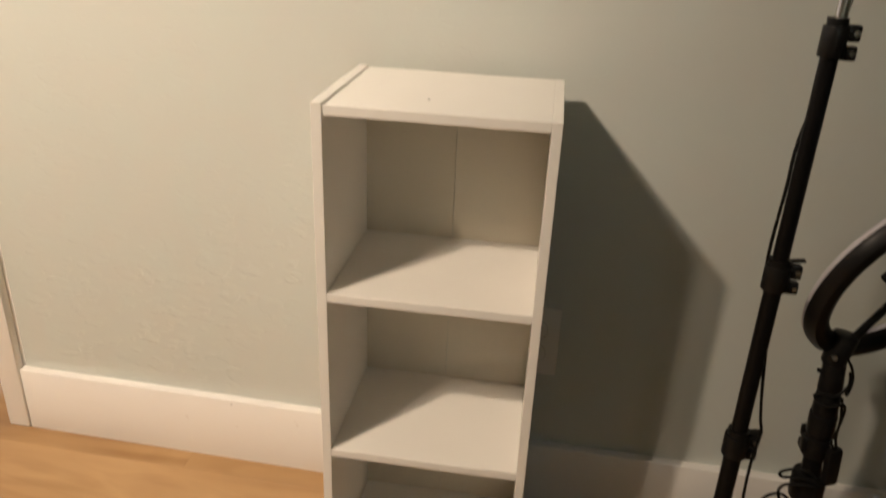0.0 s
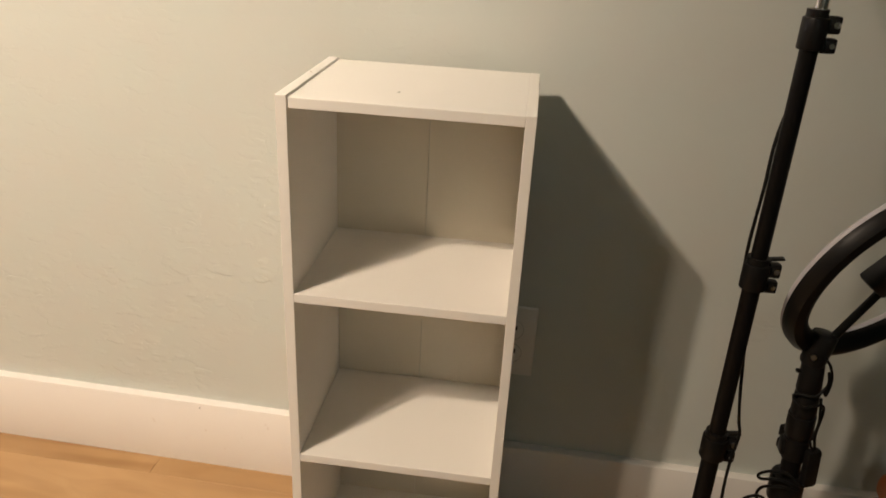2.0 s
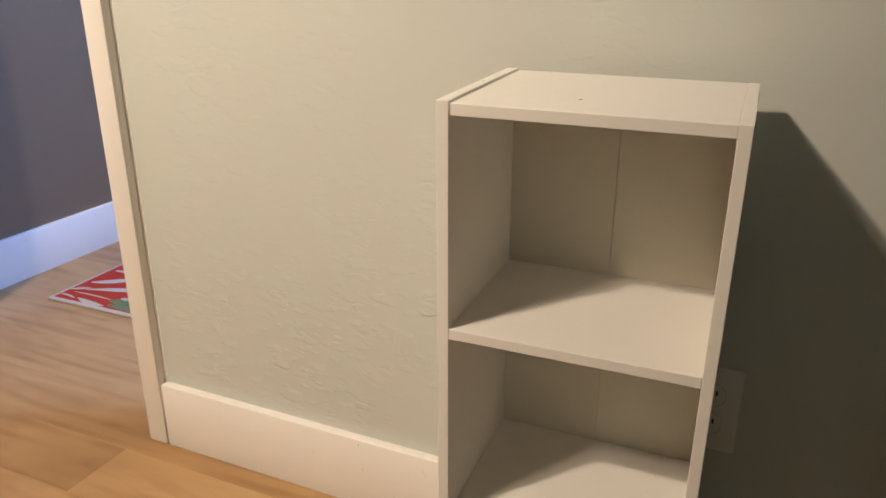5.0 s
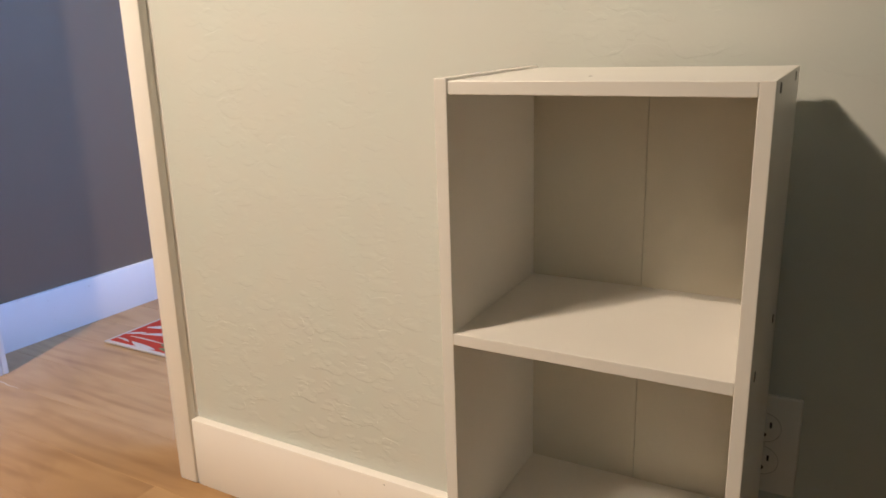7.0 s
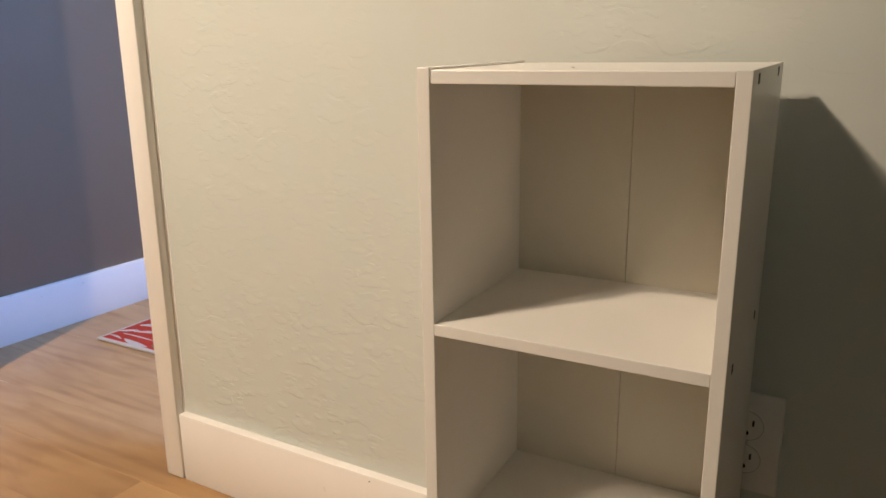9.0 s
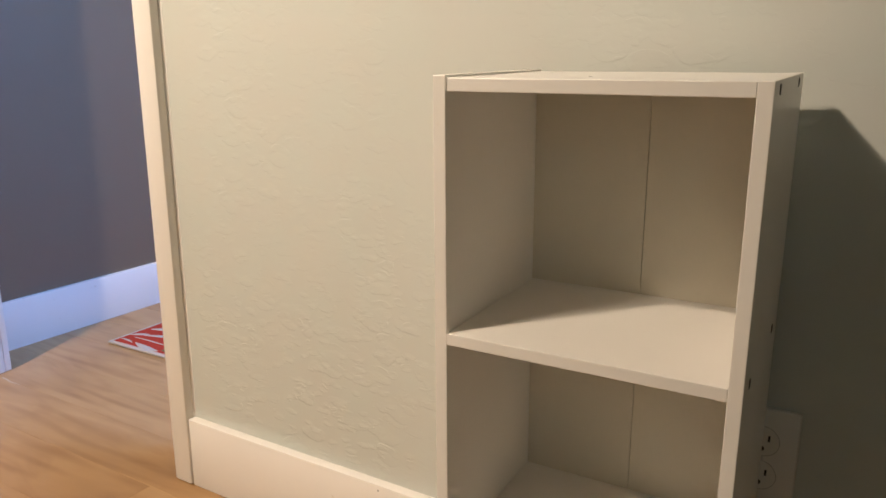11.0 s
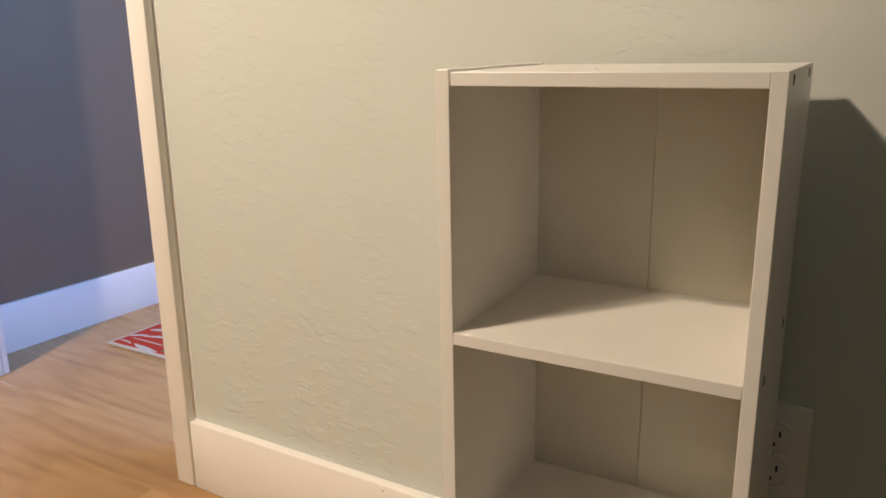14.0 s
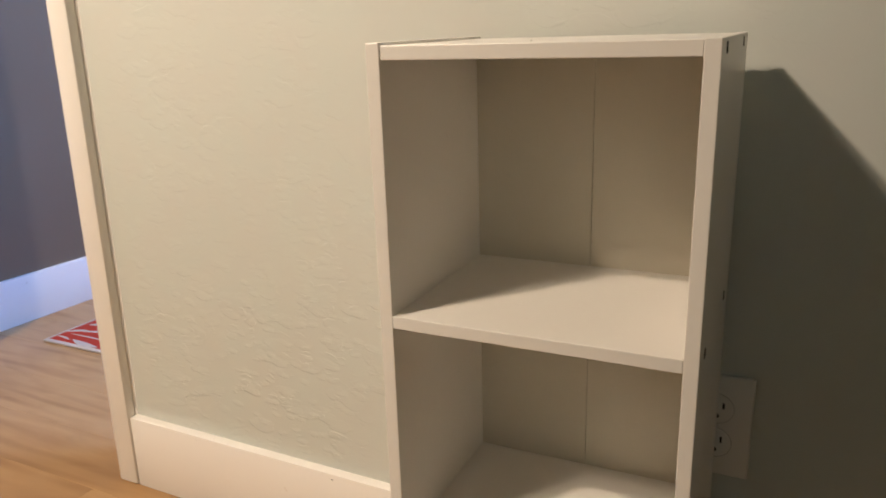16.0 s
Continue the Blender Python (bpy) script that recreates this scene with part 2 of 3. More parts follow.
def hoop(profile, sides=64, bm=None):
    """A ring round the z axis from a closed profile of (radius, height)."""
    bm = bm or bmesh.new()
    rings = []
    for k in range(sides):
        a = 2 * math.pi * k / sides
        rings.append([bm.verts.new((r * math.cos(a), r * math.sin(a), z)) for r, z in profile])
    n = len(profile)
    for k in range(sides):
        a, b = rings[k], rings[(k + 1) % sides]
        for i in range(n):
            bm.faces.new((a[i], b[i], b[(i + 1) % n], a[(i + 1) % n]))
    return bm


# ---- the large structure ----
H, X0, X1, Y0, Y1 = 2.44, -2.60, 2.10, -3.20, 2.00
OPEN_L, OPEN_R, HEAD, DEEP = -1.406, -0.655, 2.05, 0.093

bm = box(OPEN_R, X1, 0, DEEP, 0, H)
box(X0, OPEN_L, 0, DEEP, 0, H, bm=bm)
box(OPEN_L, OPEN_R, 0, DEEP, HEAD, H, bm=bm)
tagged(part("wall_north", bm, SAGE), "pale sage green wall with hand-trowelled knockdown texture", "wall", kind="structure")
# opening added in this unseen wall only to house the fill lamp
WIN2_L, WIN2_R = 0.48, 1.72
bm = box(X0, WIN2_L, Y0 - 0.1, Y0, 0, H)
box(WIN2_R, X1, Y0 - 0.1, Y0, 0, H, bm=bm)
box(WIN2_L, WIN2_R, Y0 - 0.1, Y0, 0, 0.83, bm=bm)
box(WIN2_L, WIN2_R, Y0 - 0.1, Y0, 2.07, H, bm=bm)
tagged(part("wall_south", bm, ROOM), "plain unseen room wall, sage darkened to cut warm bounce", "wall", kind="structure")
tagged(part("wall_west", box(X0 - 0.1, X0, Y0 - 0.1, DEEP, 0, H), ROOM), "plain unseen room wall, sage darkened to cut warm bounce", "wall", kind="structure")
tagged(part("wall_east", box(X1, X1 + 0.1, Y0 - 0.1, DEEP, 0, H), ROOM), "plain unseen room wall, sage darkened to cut warm bounce", "wall", kind="structure")
HALL = -1.533
tagged(part("wall_hall_west", box(HALL - 0.1, HALL, DEEP, Y1 + 0.1, 0, H), GREY), "dark grey satin wall beyond the doorway", "wall", kind="structure")
EAST, WIN_S, WIN_N = 0.30, 0.115, 0.765
bm = box(EAST, EAST + 0.1, DEEP, WIN_S, 0, H)
box(EAST, EAST + 0.1, WIN_N, Y1 + 0.1, 0, H, bm=bm)
box(EAST, EAST + 0.1, WIN_S, WIN_N, 0, 0.95, bm=bm)
box(EAST, EAST + 0.1, WIN_S, WIN_N, 2.15, H, bm=bm)
tagged(part("wall_hall_east", bm, GREY), "dark grey wall with a daylit window opening", "wall", kind="structure")
tagged(part("wall_hall_north", box(HALL, EAST, Y1, Y1 + 0.1, 0, H), GREY), "dark grey satin wall beyond the doorway", "wall", kind="structure")
bm = box(X0 - 0.1, X1 + 0.1, Y0 - 0.1, DEEP, H, H + 0.1)
box(HALL - 0.1, EAST + 0.1, DEEP, Y1 + 0.1, H, H + 0.1, bm=bm)
tagged(part("ceiling", bm, CEILING), "plain unseen ceiling, darkened to cut bounce light", "ceiling", kind="structure")

# window that lets the daylight in
win = empty("window_1", label="white framed daylight window", category="window", kind="structure")
bm = box(EAST + 0.02, EAST + 0.07, WIN_S, WIN_S + 0.05, 0.95, 2.15)
box(EAST + 0.02, EAST + 0.07, WIN_N - 0.05, WIN_N, 0.95, 2.15, bm=bm)
box(EAST + 0.02, EAST + 0.07, WIN_S + 0.05, WIN_N - 0.05, 0.95, 1.0, bm=bm)
box(EAST + 0.02, EAST + 0.07, WIN_S + 0.05, WIN_N - 0.05, 2.1, 2.15, bm=bm)
part("window_frame", bm, TRIM, win)
pane = part("pane", box(EAST + 0.042, EAST + 0.048, WIN_S + 0.05, WIN_N - 0.05, 1.0, 2.1), GLASS, win)
pane.visible_shadow = False

# added window, never in view, that frames the fill lamp
win = empty("fill_window", label="unseen white window frame added around the fill lamp", category="window", kind="structure")
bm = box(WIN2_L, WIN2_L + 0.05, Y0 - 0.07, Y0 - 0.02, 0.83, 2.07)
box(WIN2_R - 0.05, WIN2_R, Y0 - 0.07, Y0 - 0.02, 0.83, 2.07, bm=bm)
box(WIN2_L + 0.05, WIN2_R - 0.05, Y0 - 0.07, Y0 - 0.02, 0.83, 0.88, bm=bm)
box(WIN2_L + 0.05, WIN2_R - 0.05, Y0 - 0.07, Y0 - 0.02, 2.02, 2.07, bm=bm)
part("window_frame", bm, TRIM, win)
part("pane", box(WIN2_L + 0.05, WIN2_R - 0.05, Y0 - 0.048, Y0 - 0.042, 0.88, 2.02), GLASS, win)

# skirting boards
def skirting(x0, x1, y0, y1, z1=0.123):
    ob = part("baseboard", box(x0, x1, y0, y1, -0.002, z1, 0.0022, 2), TRIM, smooth=True)
    return tagged(ob, "tall flat white painted baseboard", "baseboard", kind="structure")


front_board = skirting(-0.6292, X1, -0.0148, 0.004)
skirting(X0, -1.4335, -0.0148, 0.004)
skirting(HALL - 0.004, HALL + 0.013, DEEP + 0.016, Y1, 0.125)

part("nail_hole", rod((-0.233, -0.0138, 0.1145), (-0.233, -0.0150, 0.1145), 0.0011, sides=10), DARK, front_board, "tiny dark nail hole")

# door lining, casing and stop
def trim(name, bm, label):
    return tagged(part(name, bm, TRIM, smooth=True), label, "door trim", kind="structure")


bm = box(-0.6708, -0.6294, -0.0185, 0.004, 0.0005, 2.05, 0.004)
# added caulk-like strip that thins the casing's shadow line on the wall
box(-0.0026, 0.0026, -0.0026, 0.0026, 0.1235, 2.05, bm=bm, m=pose(-0.6292, 0, 0, 0, 0, 45))
trim("trim", bm, "white painted square-edged door casing")
trim("trim", box(-1.433, -1.394, -0.0185, 0.004, 0.0005, 2.05, 0.003), "white painted square-edged door casing")
trim("trim", box(-1.433, -0.6294, -0.0185, 0.004, 2.0505, 2.09, 0.003), "white painted square-edged door casing")
trim("door_lining", box(-0.673, OPEN_R, 0, DEEP + 0.001, 0.0005, 2.032, 0.001), "white painted door jamb")
trim("door_lining", box(OPEN_L, -1.400, 0, DEEP + 0.001, 0.0005, 2.032, 0.001), "white painted door jamb")
trim("door_lining", box(OPEN_L, OPEN_R, 0, DEEP + 0.001, 2.0325, HEAD, 0.001), "white painted door jamb")
bm = box(-1.3998, -1.388, 0.012, 0.072, 0.0008, 2.03, 0.0025)
box(-1.3998, -1.3915, 0.0725, 0.0915, 0.0008, 2.03, 0.0025, bm=bm)
trim("door_stop", bm, "white painted stepped door stop")
bm = box(HALL, -1.394, DEEP, DEEP + 0.015, 0.0005, 2.09, 0.003)
trim("trim", bm, "white painted door casing on the far side")

# the open door
door = empty("door_1", pose(-1.410, -0.030, 0.0), label="white painted door standing open into the room", category="door", kind="structure")
part("door_leaf", box(-0.0175, 0.0175, -0.705, 0.0, 0.012, 2.03, 0.003), TRIM, door, smooth=True)
for z in (0.25, 1.0, 1.8):
    part("hinge", rod((0.004, 0.006, z - 0.045), (0.004, 0.006, z + 0.045), 0.006, bevel=0.001), STEEL, door, "steel door hinge", smooth=True)


# ---- bookshelf ----
def bookshelf():
    shelf = empty("bookshelf", pose(0.0195, -0.2387, 0, 0.85, 0, 1.5), label="small white melamine three-tier open bookshelf against the wall", category="bookshelf")
    W, D, B, TOP = 0.239, 0.208, 0.0112, 0.700
    e = 0.0007
    left = part("side_panel", box(-0.0135, -0.0015, 0, D, -0.0014, TOP + 0.0020, e), MELAMINE, shelf)
    right = part("side_panel", box(W, W + B, 0, D, -0.0014, TOP + 0.0004, e), MELAMINE, shelf)
    for z in (TOP - 0.0065, 0.470, 0.241, 0.018):
        for y in (0.031, 0.168):
            part("screw_hole", box(W + B - 0.004, W + B + 0.0005, y - 0.0032, y + 0.0032, z - 0.0042, z + 0.0042, 0.0010), DARK, right, "dark open screw hole")
    part("top_panel", box(0, W, 0, D - 0.0005, TOP - B, TOP, e), MELAMINE, shelf)
    for z in (0.4757, 0.2470, 0.0240):
        part("shelf_board", box(-0.0014, W, 0, D - 0.0125, z - B, z, e), MELAMINE, shelf)
    for x0, x1 in ((-0.0014, 0.11905), (0.11985, W)):
        part("back_panel", box(x0, x1, D - 0.0122, D - 0.0094, 0.004, TOP - B - 0.0002), BACKING, shelf, "thin folded white hardboard back")
    part("dowel_hole", rod((0.103, 0.0575, TOP - 0.003), (0.103, 0.0575, TOP + 0.0002), 0.0014, sides=10), DARK, shelf, "tiny dark mark on the top")
    part("panel_mark", rod((-0.0085, 0.112, TOP), (-0.0085, 0.112, TOP + 0.0022), 0.0013, sides=10), CHIP, left, "small brown chip")
    return shelf


bookshelf()


# ---- wall outlet ----
def outlet():
    plate = empty("wall_outlet", pose(0.2617, 0, 0.3073), label="white duplex wall outlet with a square-cornered cover plate", category="outlet")
    part("cover_plate", box(-0.035, 0.035, -0.0062, -0.0002, -0.057, 0.057, 0.0022, 3), PLASTIC_W, plate, smooth=True)
    for z in (0.0195, -0.0195):
        bm = hoop([(0.0170, 0), (0.0170, 0.0004), (0.0165, 0.0004), (0.0165, 0)], 40)
        bmesh.ops.transform(bm, matrix=pose(0, -0.0061, z, 90), verts=bm.verts)
        part("seam", bm, SEAM, plate)
        face = part("receptacle", rod((0, -0.005, z), (0, -0.0072, z), 0.0162, sides=40, bevel=0.0005), PLASTIC_W, plate, smooth=True)
        for x, h in ((-0.0063, 0.0040), (0.0063, 0.0034)):
            part("slot", box(x - 0.0011, x + 0.0011, -0.0076, -0.0070, z + 0.004 - h, z + 0.004 + h), DARK, face)
        bm = rod((0, -0.0070, z - 0.0080), (0, -0.0076, z - 0.0080), 0.0026, sides=14)
        part("ground_hole", bm, DARK, face)
    part("screw", rod((0, -0.006, 0), (0, -0.0072, 0), 0.0030, sides=14), STEEL, plate)
    return plate


outlet()

switch = empty("light_switch", pose(-0.575, 0, 0.981), label="white light switch plate beside the door casing", category="light switch")
part("cover_plate", box(-0.035, 0.035, -0.0062, -0.0002, -0.057, 0.057, 0.0022, 3), PLASTIC_W, switch, smooth=True)
part("rocker", box(-0.0165, 0.0165, -0.0086, -0.0060, -0.033, 0.033, 0.0012, 2), PLASTIC_W, switch, smooth=True)


# ---- ring lights on stands ----
def clamp(stand, x, y, z, r, turn=0, lever=True):
    """A plastic collar with two screwed lugs."""
    m = pose(x, y, z, 0, 0, turn)
    bm = rod((0, 0, -0.017), (0, 0, 0.012), r + 0.0048, sides=24, bevel=0.0012)
    rod((0, 0, 0.0115), (0, 0, 0.019), r + 0.0026, sides=24, bm=bm)
    for z0, w in ((0.004, 0.0105), (-0.0135, 0.0085)):
        box(r, r + 0.0150, -0.0055, 0.0055, z0 - 0.006, z0 + w - 0.001, 0.002, bm=bm)
    if lever:
        box(r + 0.001, r + 0.019, -0.004, 0.004, 0.0145, 0.0172, 0.001, bm=bm, m=pose(0, 0, 0, 0, -8))
    bmesh.ops.transform(bm, matrix=m, verts=bm.verts)
    ob = part("clamp", bm, BLACK, stand, smooth=True)
    bm = bmesh.new()
    for z0, s in ((0.006, 0.0032), (-0.0125, 0.0024)):
        rod((r + 0.0102, -0.0054, z0), (r + 0.0102, -0.0070, z0), s, sides=12, bm=bm)
    bmesh.ops.transform(bm, matrix=m, verts=bm.verts)
    part("bolt", bm, STEEL, ob, "bright steel bolt heads", smooth=True)
    return ob


def ring_head(stand, centre, normal, spin, radius=0.13, width=0.038, thick=0.020, deep=0.0135, back=Matrix()):
    """Black ring housing with a milky diffuser on the side that normal points to."""
    m = back @ Matrix.Translation(centre) @ Vector(normal).to_track_quat("Z", "Y").to_matrix().to_4x4() @ pose(0, 0, 0, 0, 0, spin)
    r1, r0, t = radius, radius - width, thick
    bm = hoop([(r0, 0.004), (r0, -0.003), (r0 + 0.006, -t * 0.8), (r0 + 0.013, -t), (r1 - 0.013, -t), (r1 - 0.005, -t * 0.8), (r1, -0.003), (r1, 0.004)], 72)
    bmesh.ops.transform(bm, matrix=m, verts=bm.verts)
    ring = part("ring_housing", bm, BLACK, stand, "glossy black ring housing", smooth=True)
    bm = hoop([(r0 + 0.001, 0.0043), (r1 - 0.001, 0.0043), (r1 - 0.001, deep - 0.0035), (r1 - 0.005, deep), (r0 + 0.005, deep), (r0 + 0.001, deep - 0.0035)], 72)
    bmesh.ops.transform(bm, matrix=m, verts=bm.verts)
    part("diffuser", bm, DIFFUSER, ring, "milky white diffuser ring", smooth=True)
    return m


def legs(stand, x, y, turn, hub=0.15, reach=0.22):
    for k in range(3):
        a = radians(turn + 120 * k)
        c, s = math.cos(a), math.sin(a)
        part("leg", rod((x + 0.016 * c, y + 0.016 * s, hub), (x + reach * c, y + reach * s, 0.009), 0.0075, sides=14), TUBE, stand, smooth=True)
        part("rubber_foot", rod((x + (reach - 0.008) * c, y + (reach - 0.008) * s, 0.014), (x + (reach + 0.008) * c, y + (reach + 0.008) * s, 0.0085), 0.0085, sides=14, bevel=0.002), RUBBER, stand, smooth=True)
    part("leg_hub", rod((x, y, hub - 0.02), (x, y, hub + 0.012), 0.022, sides=24, bevel=0.003), BLACK, stand, smooth=True)


def tall_ring_light():
    x, y = 0, 0
    stand = empty("ring_light", pose(0.5142, -0.215, 0, 0, -0.25, 0), label="tall black ring light on a telescopic tripod stand", category="ring light", group="ring lights by the wall")
    legs(stand, x, y, 75)
    part("lower_tube", rod((x, y, 0.03), (x, y, 0.335), 0.0102, sides=28), TUBE, stand, smooth=True)
    part("middle_tube", rod((x, y, 0.33), (x, y, 0.553), 0.0093, sides=28), TUBE, stand, smooth=True)
    part("upper_tube", rod((x, y, 0.545), (x, y, 0.800), 0.0084, sides=28), TUBE, stand, smooth=True)
    clamp(stand, x, y, 0.3265, 0.0098, 0)
    clamp(stand, x, y, 0.5485, 0.0089, 2)
    clamp(stand, x, y, 0.7955, 0.0072, 4, lever=False)
    part("spigot", rod((x + 0.002, y, 0.794), (x + 0.0015, y, 0.840), 0.0058, sides=20), STEEL, stand, "bare steel spigot", smooth=True)
    neck = part("tilt_head", box(-0.009, 0.009, -0.009, 0.009, 0.834, 0.866, 0.003, m=pose(x + 0.003, y, 0)), BLACK, stand, smooth=True)
    bm = rod((x - 0.0095, y, 0.882), (x + 0.0225, y, 0.882), 0.0118, sides=24, bevel=0.002)
    rod((x + 0.017, y, 0.882), (x + 0.048, y + 0.008, 0.884), 0.0042, sides=12, bm=bm)
    rod((x + 0.003, y, 0.862), (x + 0.001, y, 0.919), 0.0092, sides=20, bm=bm)
    part("knuckle", bm, BLACK, neck, smooth=True)
    part("screw", rod((x - 0.001, y - 0.0122, 0.883), (x - 0.001, y - 0.0142, 0.883), 0.0028, sides=12), STEEL, neck)
    ring_head(stand, (x - 0.012, y + 0.004, 1.032), (0.996, -0.06, 0.0), 0, 0.13, 0.031, 0.010)
    part("cable", hose([(x + 0.006, y + 0.006, 0.905), (x + 0.012, y + 0.010, 0.86), (x + 0.009, y + 0.016, 0.80), (x + 0.001, y + 0.013, 0.74), (x - 0.008, y + 0.008, 0.69),
                        (x - 0.0105, y + 0.001, 0.645), (x - 0.0128, y - 0.002, 0.610), (x - 0.0118, y + 0.004, 0.575), (x - 0.006, y + 0.018, 0.545), (x + 0.004, y + 0.015, 0.50), (x + 0.0095, y + 0.007, 0.455),
                        (x + 0.0135, y - 0.002, 0.405), (x + 0.0185, y - 0.006, 0.368), (x + 0.0215, y - 0.010, 0.350), (x + 0.0175, y - 0.014, 0.31), (x + 0.019, y - 0.015, 0.25), (x + 0.030, y - 0.02, 0.10), (x + 0.07, y - 0.01, 0.004)], 0.0018),
         RUBBER, stand, "thin black power cable", smooth=True)
    return stand


def short_ring_light():
    """A collapsed stand that leans a little; its parts stand round its own upright axis."""
    stand = empty("ring_light", pose(0.6367, -0.165, 0, 0, -2.8, 0), label="short collapsed black ring light with tangled cables", category="ring light", group="ring lights by the wall")
    back = stand.matrix_world.inverted()
    legs(stand, 0, 0, 20, 0.13, 0.18)
    part("lower_tube", rod((0, 0, 0.03), (0, 0, 0.305), 0.0116, sides=28), TUBE, stand, smooth=True)
    part("middle_tube", rod((0, 0, 0.295), (0, 0, 0.352), 0.0128, sides=28), TUBE, stand, smooth=True)
    part("upper_tube", rod((0, 0, 0.345), (0, 0, 0.400), 0.0120, sides=28), TUBE, stand, smooth=True)
    clamp(stand, 0, 0, 0.306, 0.0105, 115, lever=False)
    clamp(stand, 0, 0, 0.340, 0.0112, 75, lever=False)
    part("sleeve", rod((0, 0, 0.353), (0, 0, 0.382), 0.0148, 0.0140, sides=24, bevel=0.002), BLACK, stand, smooth=True)
    bm = box(-0.0185, -0.010, -0.007, 0.007, 0.294, 0.316, 0.002)
    part("latch", bm, BLACK, stand, smooth=True)
    head = part("tilt_head", rod((0, 0, 0.383), (-0.001, 0, 0.424), 0.0142, 0.0125, sides=20, bevel=0.004), BLACK, stand, smooth=True)
    part("wing_nut", box(-0.0185, -0.012, -0.003, 0.003, 0.409, 0.4125, 0.001), BLACK, head, smooth=True)
    part("screw", rod((-0.008, -0.0135, 0.438), (-0.008, -0.0165, 0.438), 0.0030, sides=12), STEEL, head)
    part("leg_collar", rod((0, 0, 0.222), (0, 0, 0.262), 0.0205, sides=20, bevel=0.004), BLACK, stand, smooth=True)
    m = ring_head(stand, RING_C, RING_N, 0, 0.129, 0.027, 0.014, 0.0120, back)
    inside = m @ Vector((0, 0, -0.004))
    foot = Vector((0.006, 0, 0.446))
    part("holder_arm", rod(foot, inside + (foot - inside) * 0.1, 0.0048, sides=12), BLACK, stand, smooth=True)
    grip = box(-0.020, 0.020, -0.036, 0.036, -0.012, 0.012, 0.004)
    bmesh.ops.transform(grip, matrix=m @ pose(0.0, 0.014, 0.0, 0, 0, 35), verts=grip.verts)
    part("phone_clamp", grip, BLACK, stand, "black spring phone clamp", smooth=True)
    bm = rod((-0.004, 0, 0.420), (0.006, 0.003, 0.462), 0.0140, 0.0150, sides=18, bevel=0.004)
    part("yoke", bm, BLACK, stand, smooth=True)
    bm = box(-0.0092, 0.0092, -0.006, 0.006, -0.027, 0.027, 0.004)
    bmesh.ops.transform(bm, matrix=pose(0.0165, -0.016, 0.286, 0, -2, 20), verts=bm.verts)
    part("remote", bm, BLACK, stand, "small black inline cable remote", smooth=True)
    part("cable", hose([(0.006, -0.010, 0.437), (0.012, -0.014, 0.428), (0.0165, -0.014, 0.415), (0.0172, -0.014, 0.402), (0.014, -0.016, 0.390), (0.0125, -0.016, 0.394), (0.0145, -0.014, 0.408), (0.012, -0.015, 0.420)], 0.0016),
         RUBBER, stand, "small loop of thin black cable", smooth=True)
    part("cable", hose([(0.014, -0.014, 0.400), (0.002, -0.019, 0.389), (-0.014, -0.012, 0.386), (-0.017, -0.006, 0.378), (-0.008, -0.018, 0.372), (0.010, -0.018, 0.377), (0.0168, -0.013, 0.368), (0.0160, -0.013, 0.352), (0.013, -0.016, 0.333), (0.0165, -0.016, 0.312)], 0.0018),
         RUBBER, stand, "tangled thin black cable", smooth=True)
    part("cable", hose([(0.010, -0.016, 0.385), (0.013, -0.018, 0.35), (0.008, -0.020, 0.326), (0.0145, -0.018, 0.312)], 0.0016), RUBBER, stand, smooth=True)
    part("cable", hose([(0.016, -0.016, 0.26), (0.006, -0.028, 0.266), (-0.012, -0.024, 0.280), (-0.030, -0.018, 0.276), (-0.040, -0.015, 0.267), (-0.036, -0.016, 0.262), (-0.018, -0.025, 0.270), (0.004, -0.030, 0.262),
                        (-0.016, -0.028, 0.262), (-0.032, -0.020, 0.254), (-0.038, -0.016, 0.240), (-0.034, -0.018, 0.228), (-0.020, -0.025, 0.226), (-0.034, -0.02, 0.238), (-0.050, -0.018, 0.232), (-0.056, -0.018, 0.218), (-0.042, -0.02, 0.206), (-0.012, -0.026, 0.196)], 0.0019),
         RUBBER, stand, "loops of thin black cable", smooth=True)
    return stand


RING_C, RING_N = (0.672, -0.156, 0.538), (-0.435, 0.815, 0.330)
tall_ring_light()
short_ring_light()

# orange-brown wooden box by the wall
crate = empty("wooden_box", pose(0.950, -0.070, 0), label="orange-brown wooden box with rounded edges on the floor", category="box")
part("body", box(-0.148, 0.148, -0.046, 0.046, 0.0, 0.140, 0.012, 3), WOOD, crate, smooth=True)
part("lid", box(-0.150, 0.150, -0.048, 0.048, 0.141, 0.186, 0.018, 5), WOOD, crate, smooth=True)


# ---- beyond the doorway ----
def leaf(bm, a, b, wide, z, bend=0.0, n=10):
    """A flat pointed leaf shape between two points."""
    a, b = Vector((*a, 0)), Vector((*b, 0))
    d = b - a
    side = Vector((-d.y, d.x, 0)).normalized()
    rows = []
    for k in range(n + 1):
        t = k / n
        c = a + d * t + side * bend * math.sin(math.pi * t)
        w = wide * math.sin(math.pi * min(max(t, 0.03), 0.97)) ** 0.8
        rows.append([bm.verts.new((c.x + side.x * q, c.y + side.y * q, h)) for q, h in ((-w, z), (-w * 0.8, z + 0.0012), (w * 0.8, z + 0.0012), (w, z))])
    for p, q in zip(rows, rows[1:]):
        for i in range(3):
            bm.faces.new((p[i], p[i + 1], q[i + 1], q[i]))


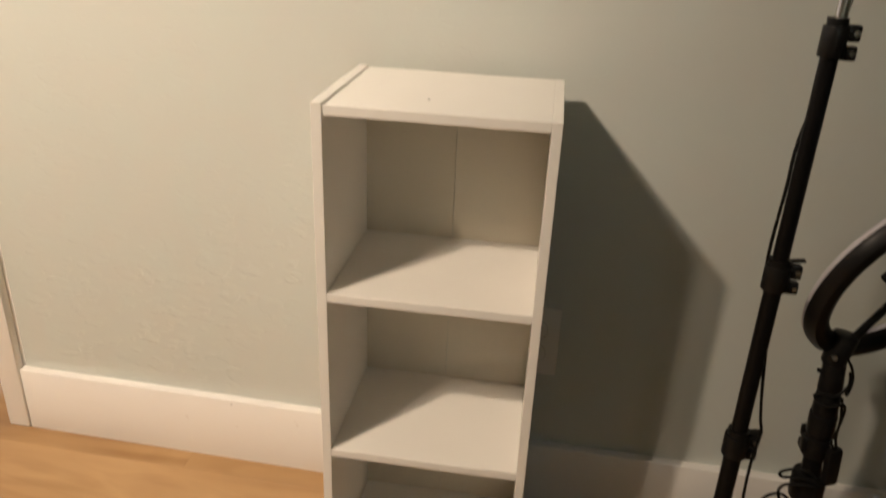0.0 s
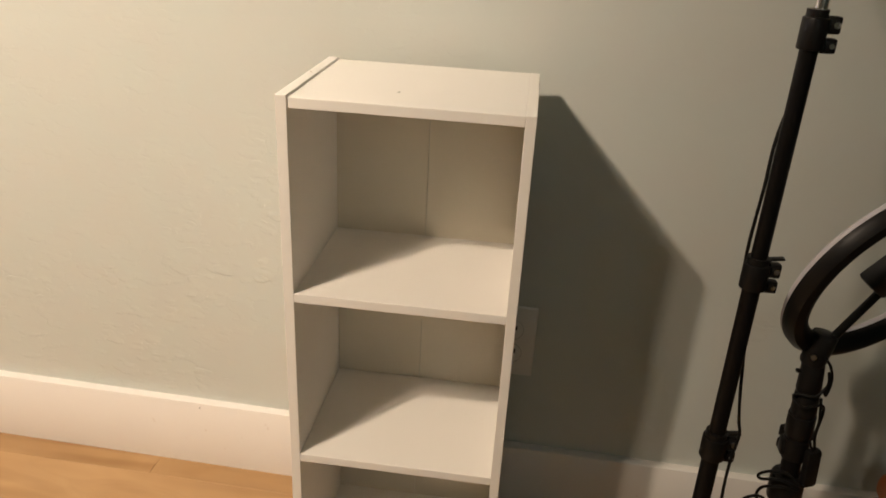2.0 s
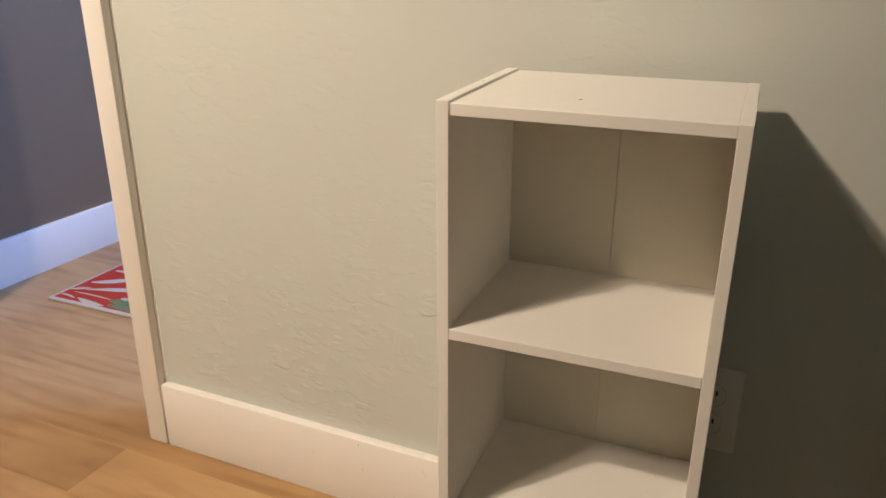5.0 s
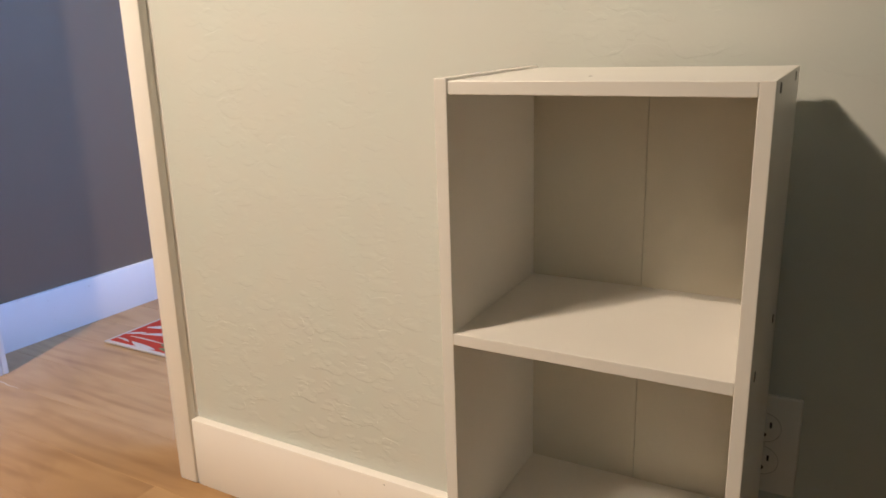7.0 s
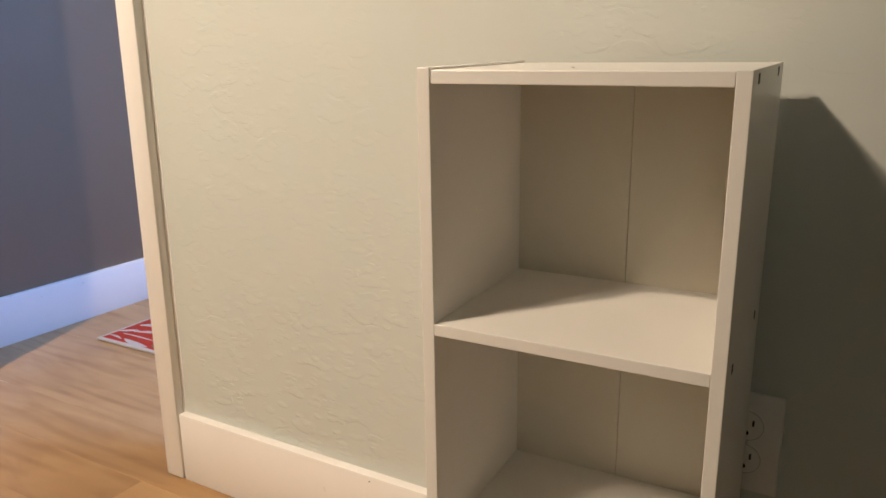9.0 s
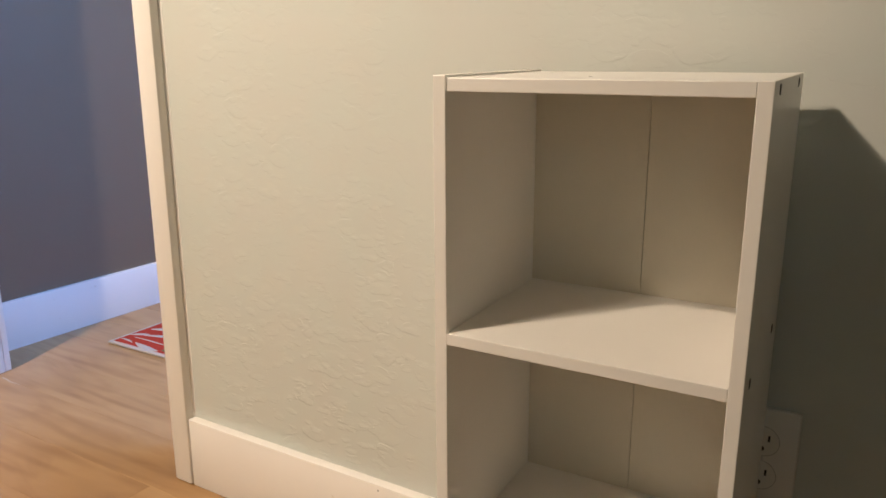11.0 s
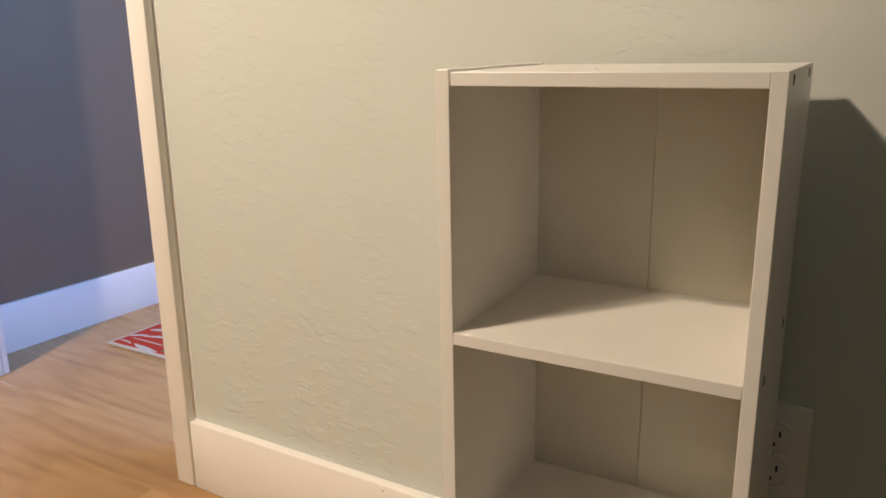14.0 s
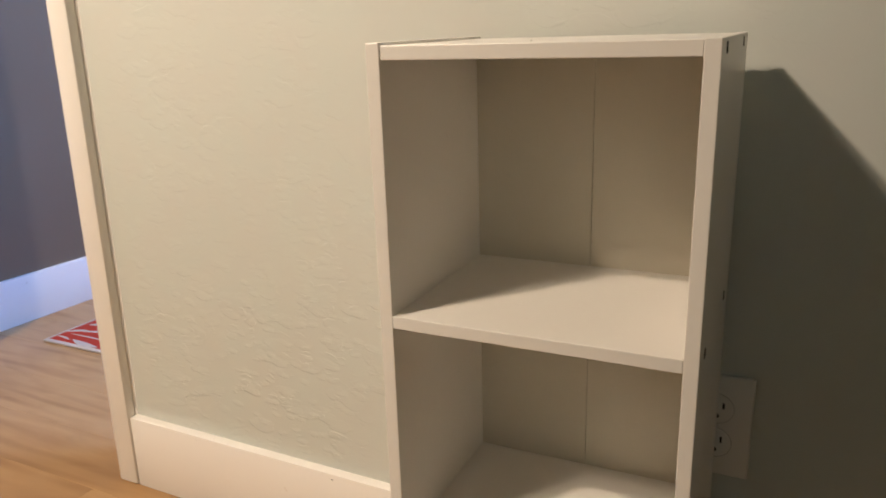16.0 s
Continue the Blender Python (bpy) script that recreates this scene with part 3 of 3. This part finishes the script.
rug = empty("rug", pose(-1.3535, 0.335, 0, 0, 0, 1.0), label="ivory bath rug with red leaves and green patches", category="rug")
base = part("base", box(0, 0.86, 0, 0.52, 0.0005, 0.0072, 0.003, 2), RUG_W, rug, smooth=True)
bm = bmesh.new()
box(0.012, 0.848, 0.010, 0.510, 0.0070, 0.0080, 0.0006, 1, bm=bm)
part("red_field", bm, RUG_R, base, "red leaf pattern")
random.seed(5)
bm = bmesh.new()
for a, b, w, k in (((0.030, 0.115), (0.135, 0.186), 0.013, -0.006), ((0.055, 0.074), (0.215, 0.118), 0.0085, 0.006), ((0.078, 0.026), (0.175, 0.014), 0.010, -0.004), ((0.110, 0.150), (0.200, 0.165), 0.006, 0.003),
                   ((0.015, 0.060), (0.060, 0.085), 0.006, 0.002), ((0.016, 0.030), (0.070, 0.022), 0.0035, 0.003), ((0.030, 0.200), (0.150, 0.250), 0.012, -0.01), ((0.020, 0.270), (0.120, 0.330), 0.010, 0.01),
                   ((0.060, 0.345), (0.210, 0.360), 0.012, 0.01), ((0.150, 0.215), (0.290, 0.235), 0.013, -0.01), ((0.040, 0.052), (0.165, 0.050), 0.0022, 0.002), ((0.100, 0.098), (0.190, 0.128), 0.0022, 0.002)):
    leaf(bm, a, b, w, 0.0081, k)
for k in range(26):
    x, y, a = random.uniform(0.28, 0.72), random.uniform(0.03, 0.44), random.uniform(-0.5, 0.9)
    leaf(bm, (x, y), (x + 0.12 * math.cos(a), y + 0.12 * math.sin(a)), random.uniform(0.004, 0.014), 0.0081, random.uniform(-0.01, 0.01))
part("ivory_leaves", bm, RUG_W, base, "ivory leaf shapes")
for a, b, w in (((0.165, 0.045), (0.330, 0.070), 0.030), ((0.180, 0.024), (0.300, 0.026), 0.016), ((0.480, 0.300), (0.640, 0.330), 0.035), ((0.300, 0.400), (0.420, 0.440), 0.03)):
    bm = bmesh.new()
    leaf(bm, a, b, w, 0.0083, 0.004)
    part("green_patch", bm, RUG_G, base, "olive green leaf patches")
bm = bmesh.new()
leaf(bm, (0.185, 0.062), (0.225, 0.070), 0.008, 0.0097)
part("ivory_spot", bm, RUG_W, base)

# small holder on the grey wall
holder = empty("wall_holder", pose(HALL, 0.757, 0.239), label="white wall-mounted plastic holder with chrome bars and amber bottle", category="wall holder")
part("post", box(0.0, 0.013, 0.000, 0.024, 0.016, 0.142, 0.005, 3), PLASTIC_W, holder, smooth=True)
part("crossbar", box(0.001, 0.016, 0.0245, 0.102, 0.072, 0.094, 0.004, 3), PLASTIC_W, holder, smooth=True)
part("cup", box(0.0165, 0.046, 0.056, 0.104, 0.000, 0.0935, 0.007, 3), PLASTIC_W, holder, smooth=True)
part("bottle", rod((0.015, 0.042, 0.0945), (0.015, 0.042, 0.126), 0.013, 0.011, sides=20, bevel=0.003), AMBER, holder, "amber bottle", smooth=True)
part("rack", box(0.001, 0.026, 0.006, 0.066, 0.147, 0.184, 0.006, 3), DARK_STEEL, holder, "dark metal rack", smooth=True)
for y0, z0 in ((0.022, 0.190), (0.052, 0.200), (0.050, 0.140)):
    part("bar", rod((0.0, y0, z0), (0.030, y0, z0), 0.0035, sides=12), CHROME, holder, "chrome bar", smooth=True)
    part("bar", rod((0.030, y0 - 0.012, z0), (0.030, y0 + 0.040, z0), 0.0035, sides=12), CHROME, holder, "chrome bar", smooth=True)

# ---- floor, board by board ----
bm = box(X0 - 0.1, X1 + 0.1, Y0 - 0.1, DEEP, -0.10, -0.012)
box(HALL - 0.1, EAST + 0.1, DEEP, Y1 + 0.1, -0.10, -0.012, bm=bm)
floor = tagged(part("floor", bm, SUBFLOOR), "honey oak plank floor running along the wall", "floor", kind="structure")
LONG, WIDE, GAP = 1.22, 0.127, 0.0002


@functools.cache
def board_mesh(long, wide):
    bm = box(0, long - GAP, 0, wide - GAP, -0.0118, 0, 0.0004, 1)
    me = bpy.data.meshes.new("plank")
    bmesh.ops.recalc_face_normals(bm, faces=bm.faces)
    bm.to_mesh(me)
    bm.free()
    me.materials.append(OAK)
    return me


random.seed(11)
y = -0.184 - 24 * WIDE
while y < Y1:
    x = X0 - 0.1 - random.uniform(0.1, 1.1)
    if abs(y + 0.184) < 0.001:
        x = -0.690 - 2 * LONG
    elif abs(y + 0.057) < 0.001:
        x = -0.312 - 2 * LONG
    # boards are cut off at the walls of each room
    x0, x1 = (X0, X1) if y < 0 else (HALL, EAST)
    y0, y1 = max(y, Y0), min(y + WIDE, Y1)
    while x < x1:
        a, b = max(x, x0), min(x + LONG, x1)
        if b - a > 0.01 and y1 - y0 > 0.01:
            ob = new("plank", board_mesh(round(b - a, 3), round(y1 - y0, 3)))
            ob.location = (a, y0, 0)
            ob.parent = floor
        x += LONG
    y += WIDE

# a smear of white paint on the boards at the foot of the jamb
bm = bmesh.new()
left, right = [], []
for i in range(9):
    k = i / 8
    half = 0.0020 * (1 - k) ** 0.6 + 0.0004
    mid = Vector((-1.369 + 0.077 * k, 0.069 - 0.003 * k + 0.0015 * math.sin(9 * k), 0.0004))
    left.append(bm.verts.new(mid + Vector((0, half, 0))))
    right.append(bm.verts.new(mid - Vector((0, half, 0))))
for i in range(8):
    bm.faces.new((left[i], right[i], right[i + 1], left[i + 1]))
part("paint_smear", bm, PAINT, floor, "thin white paint smear")
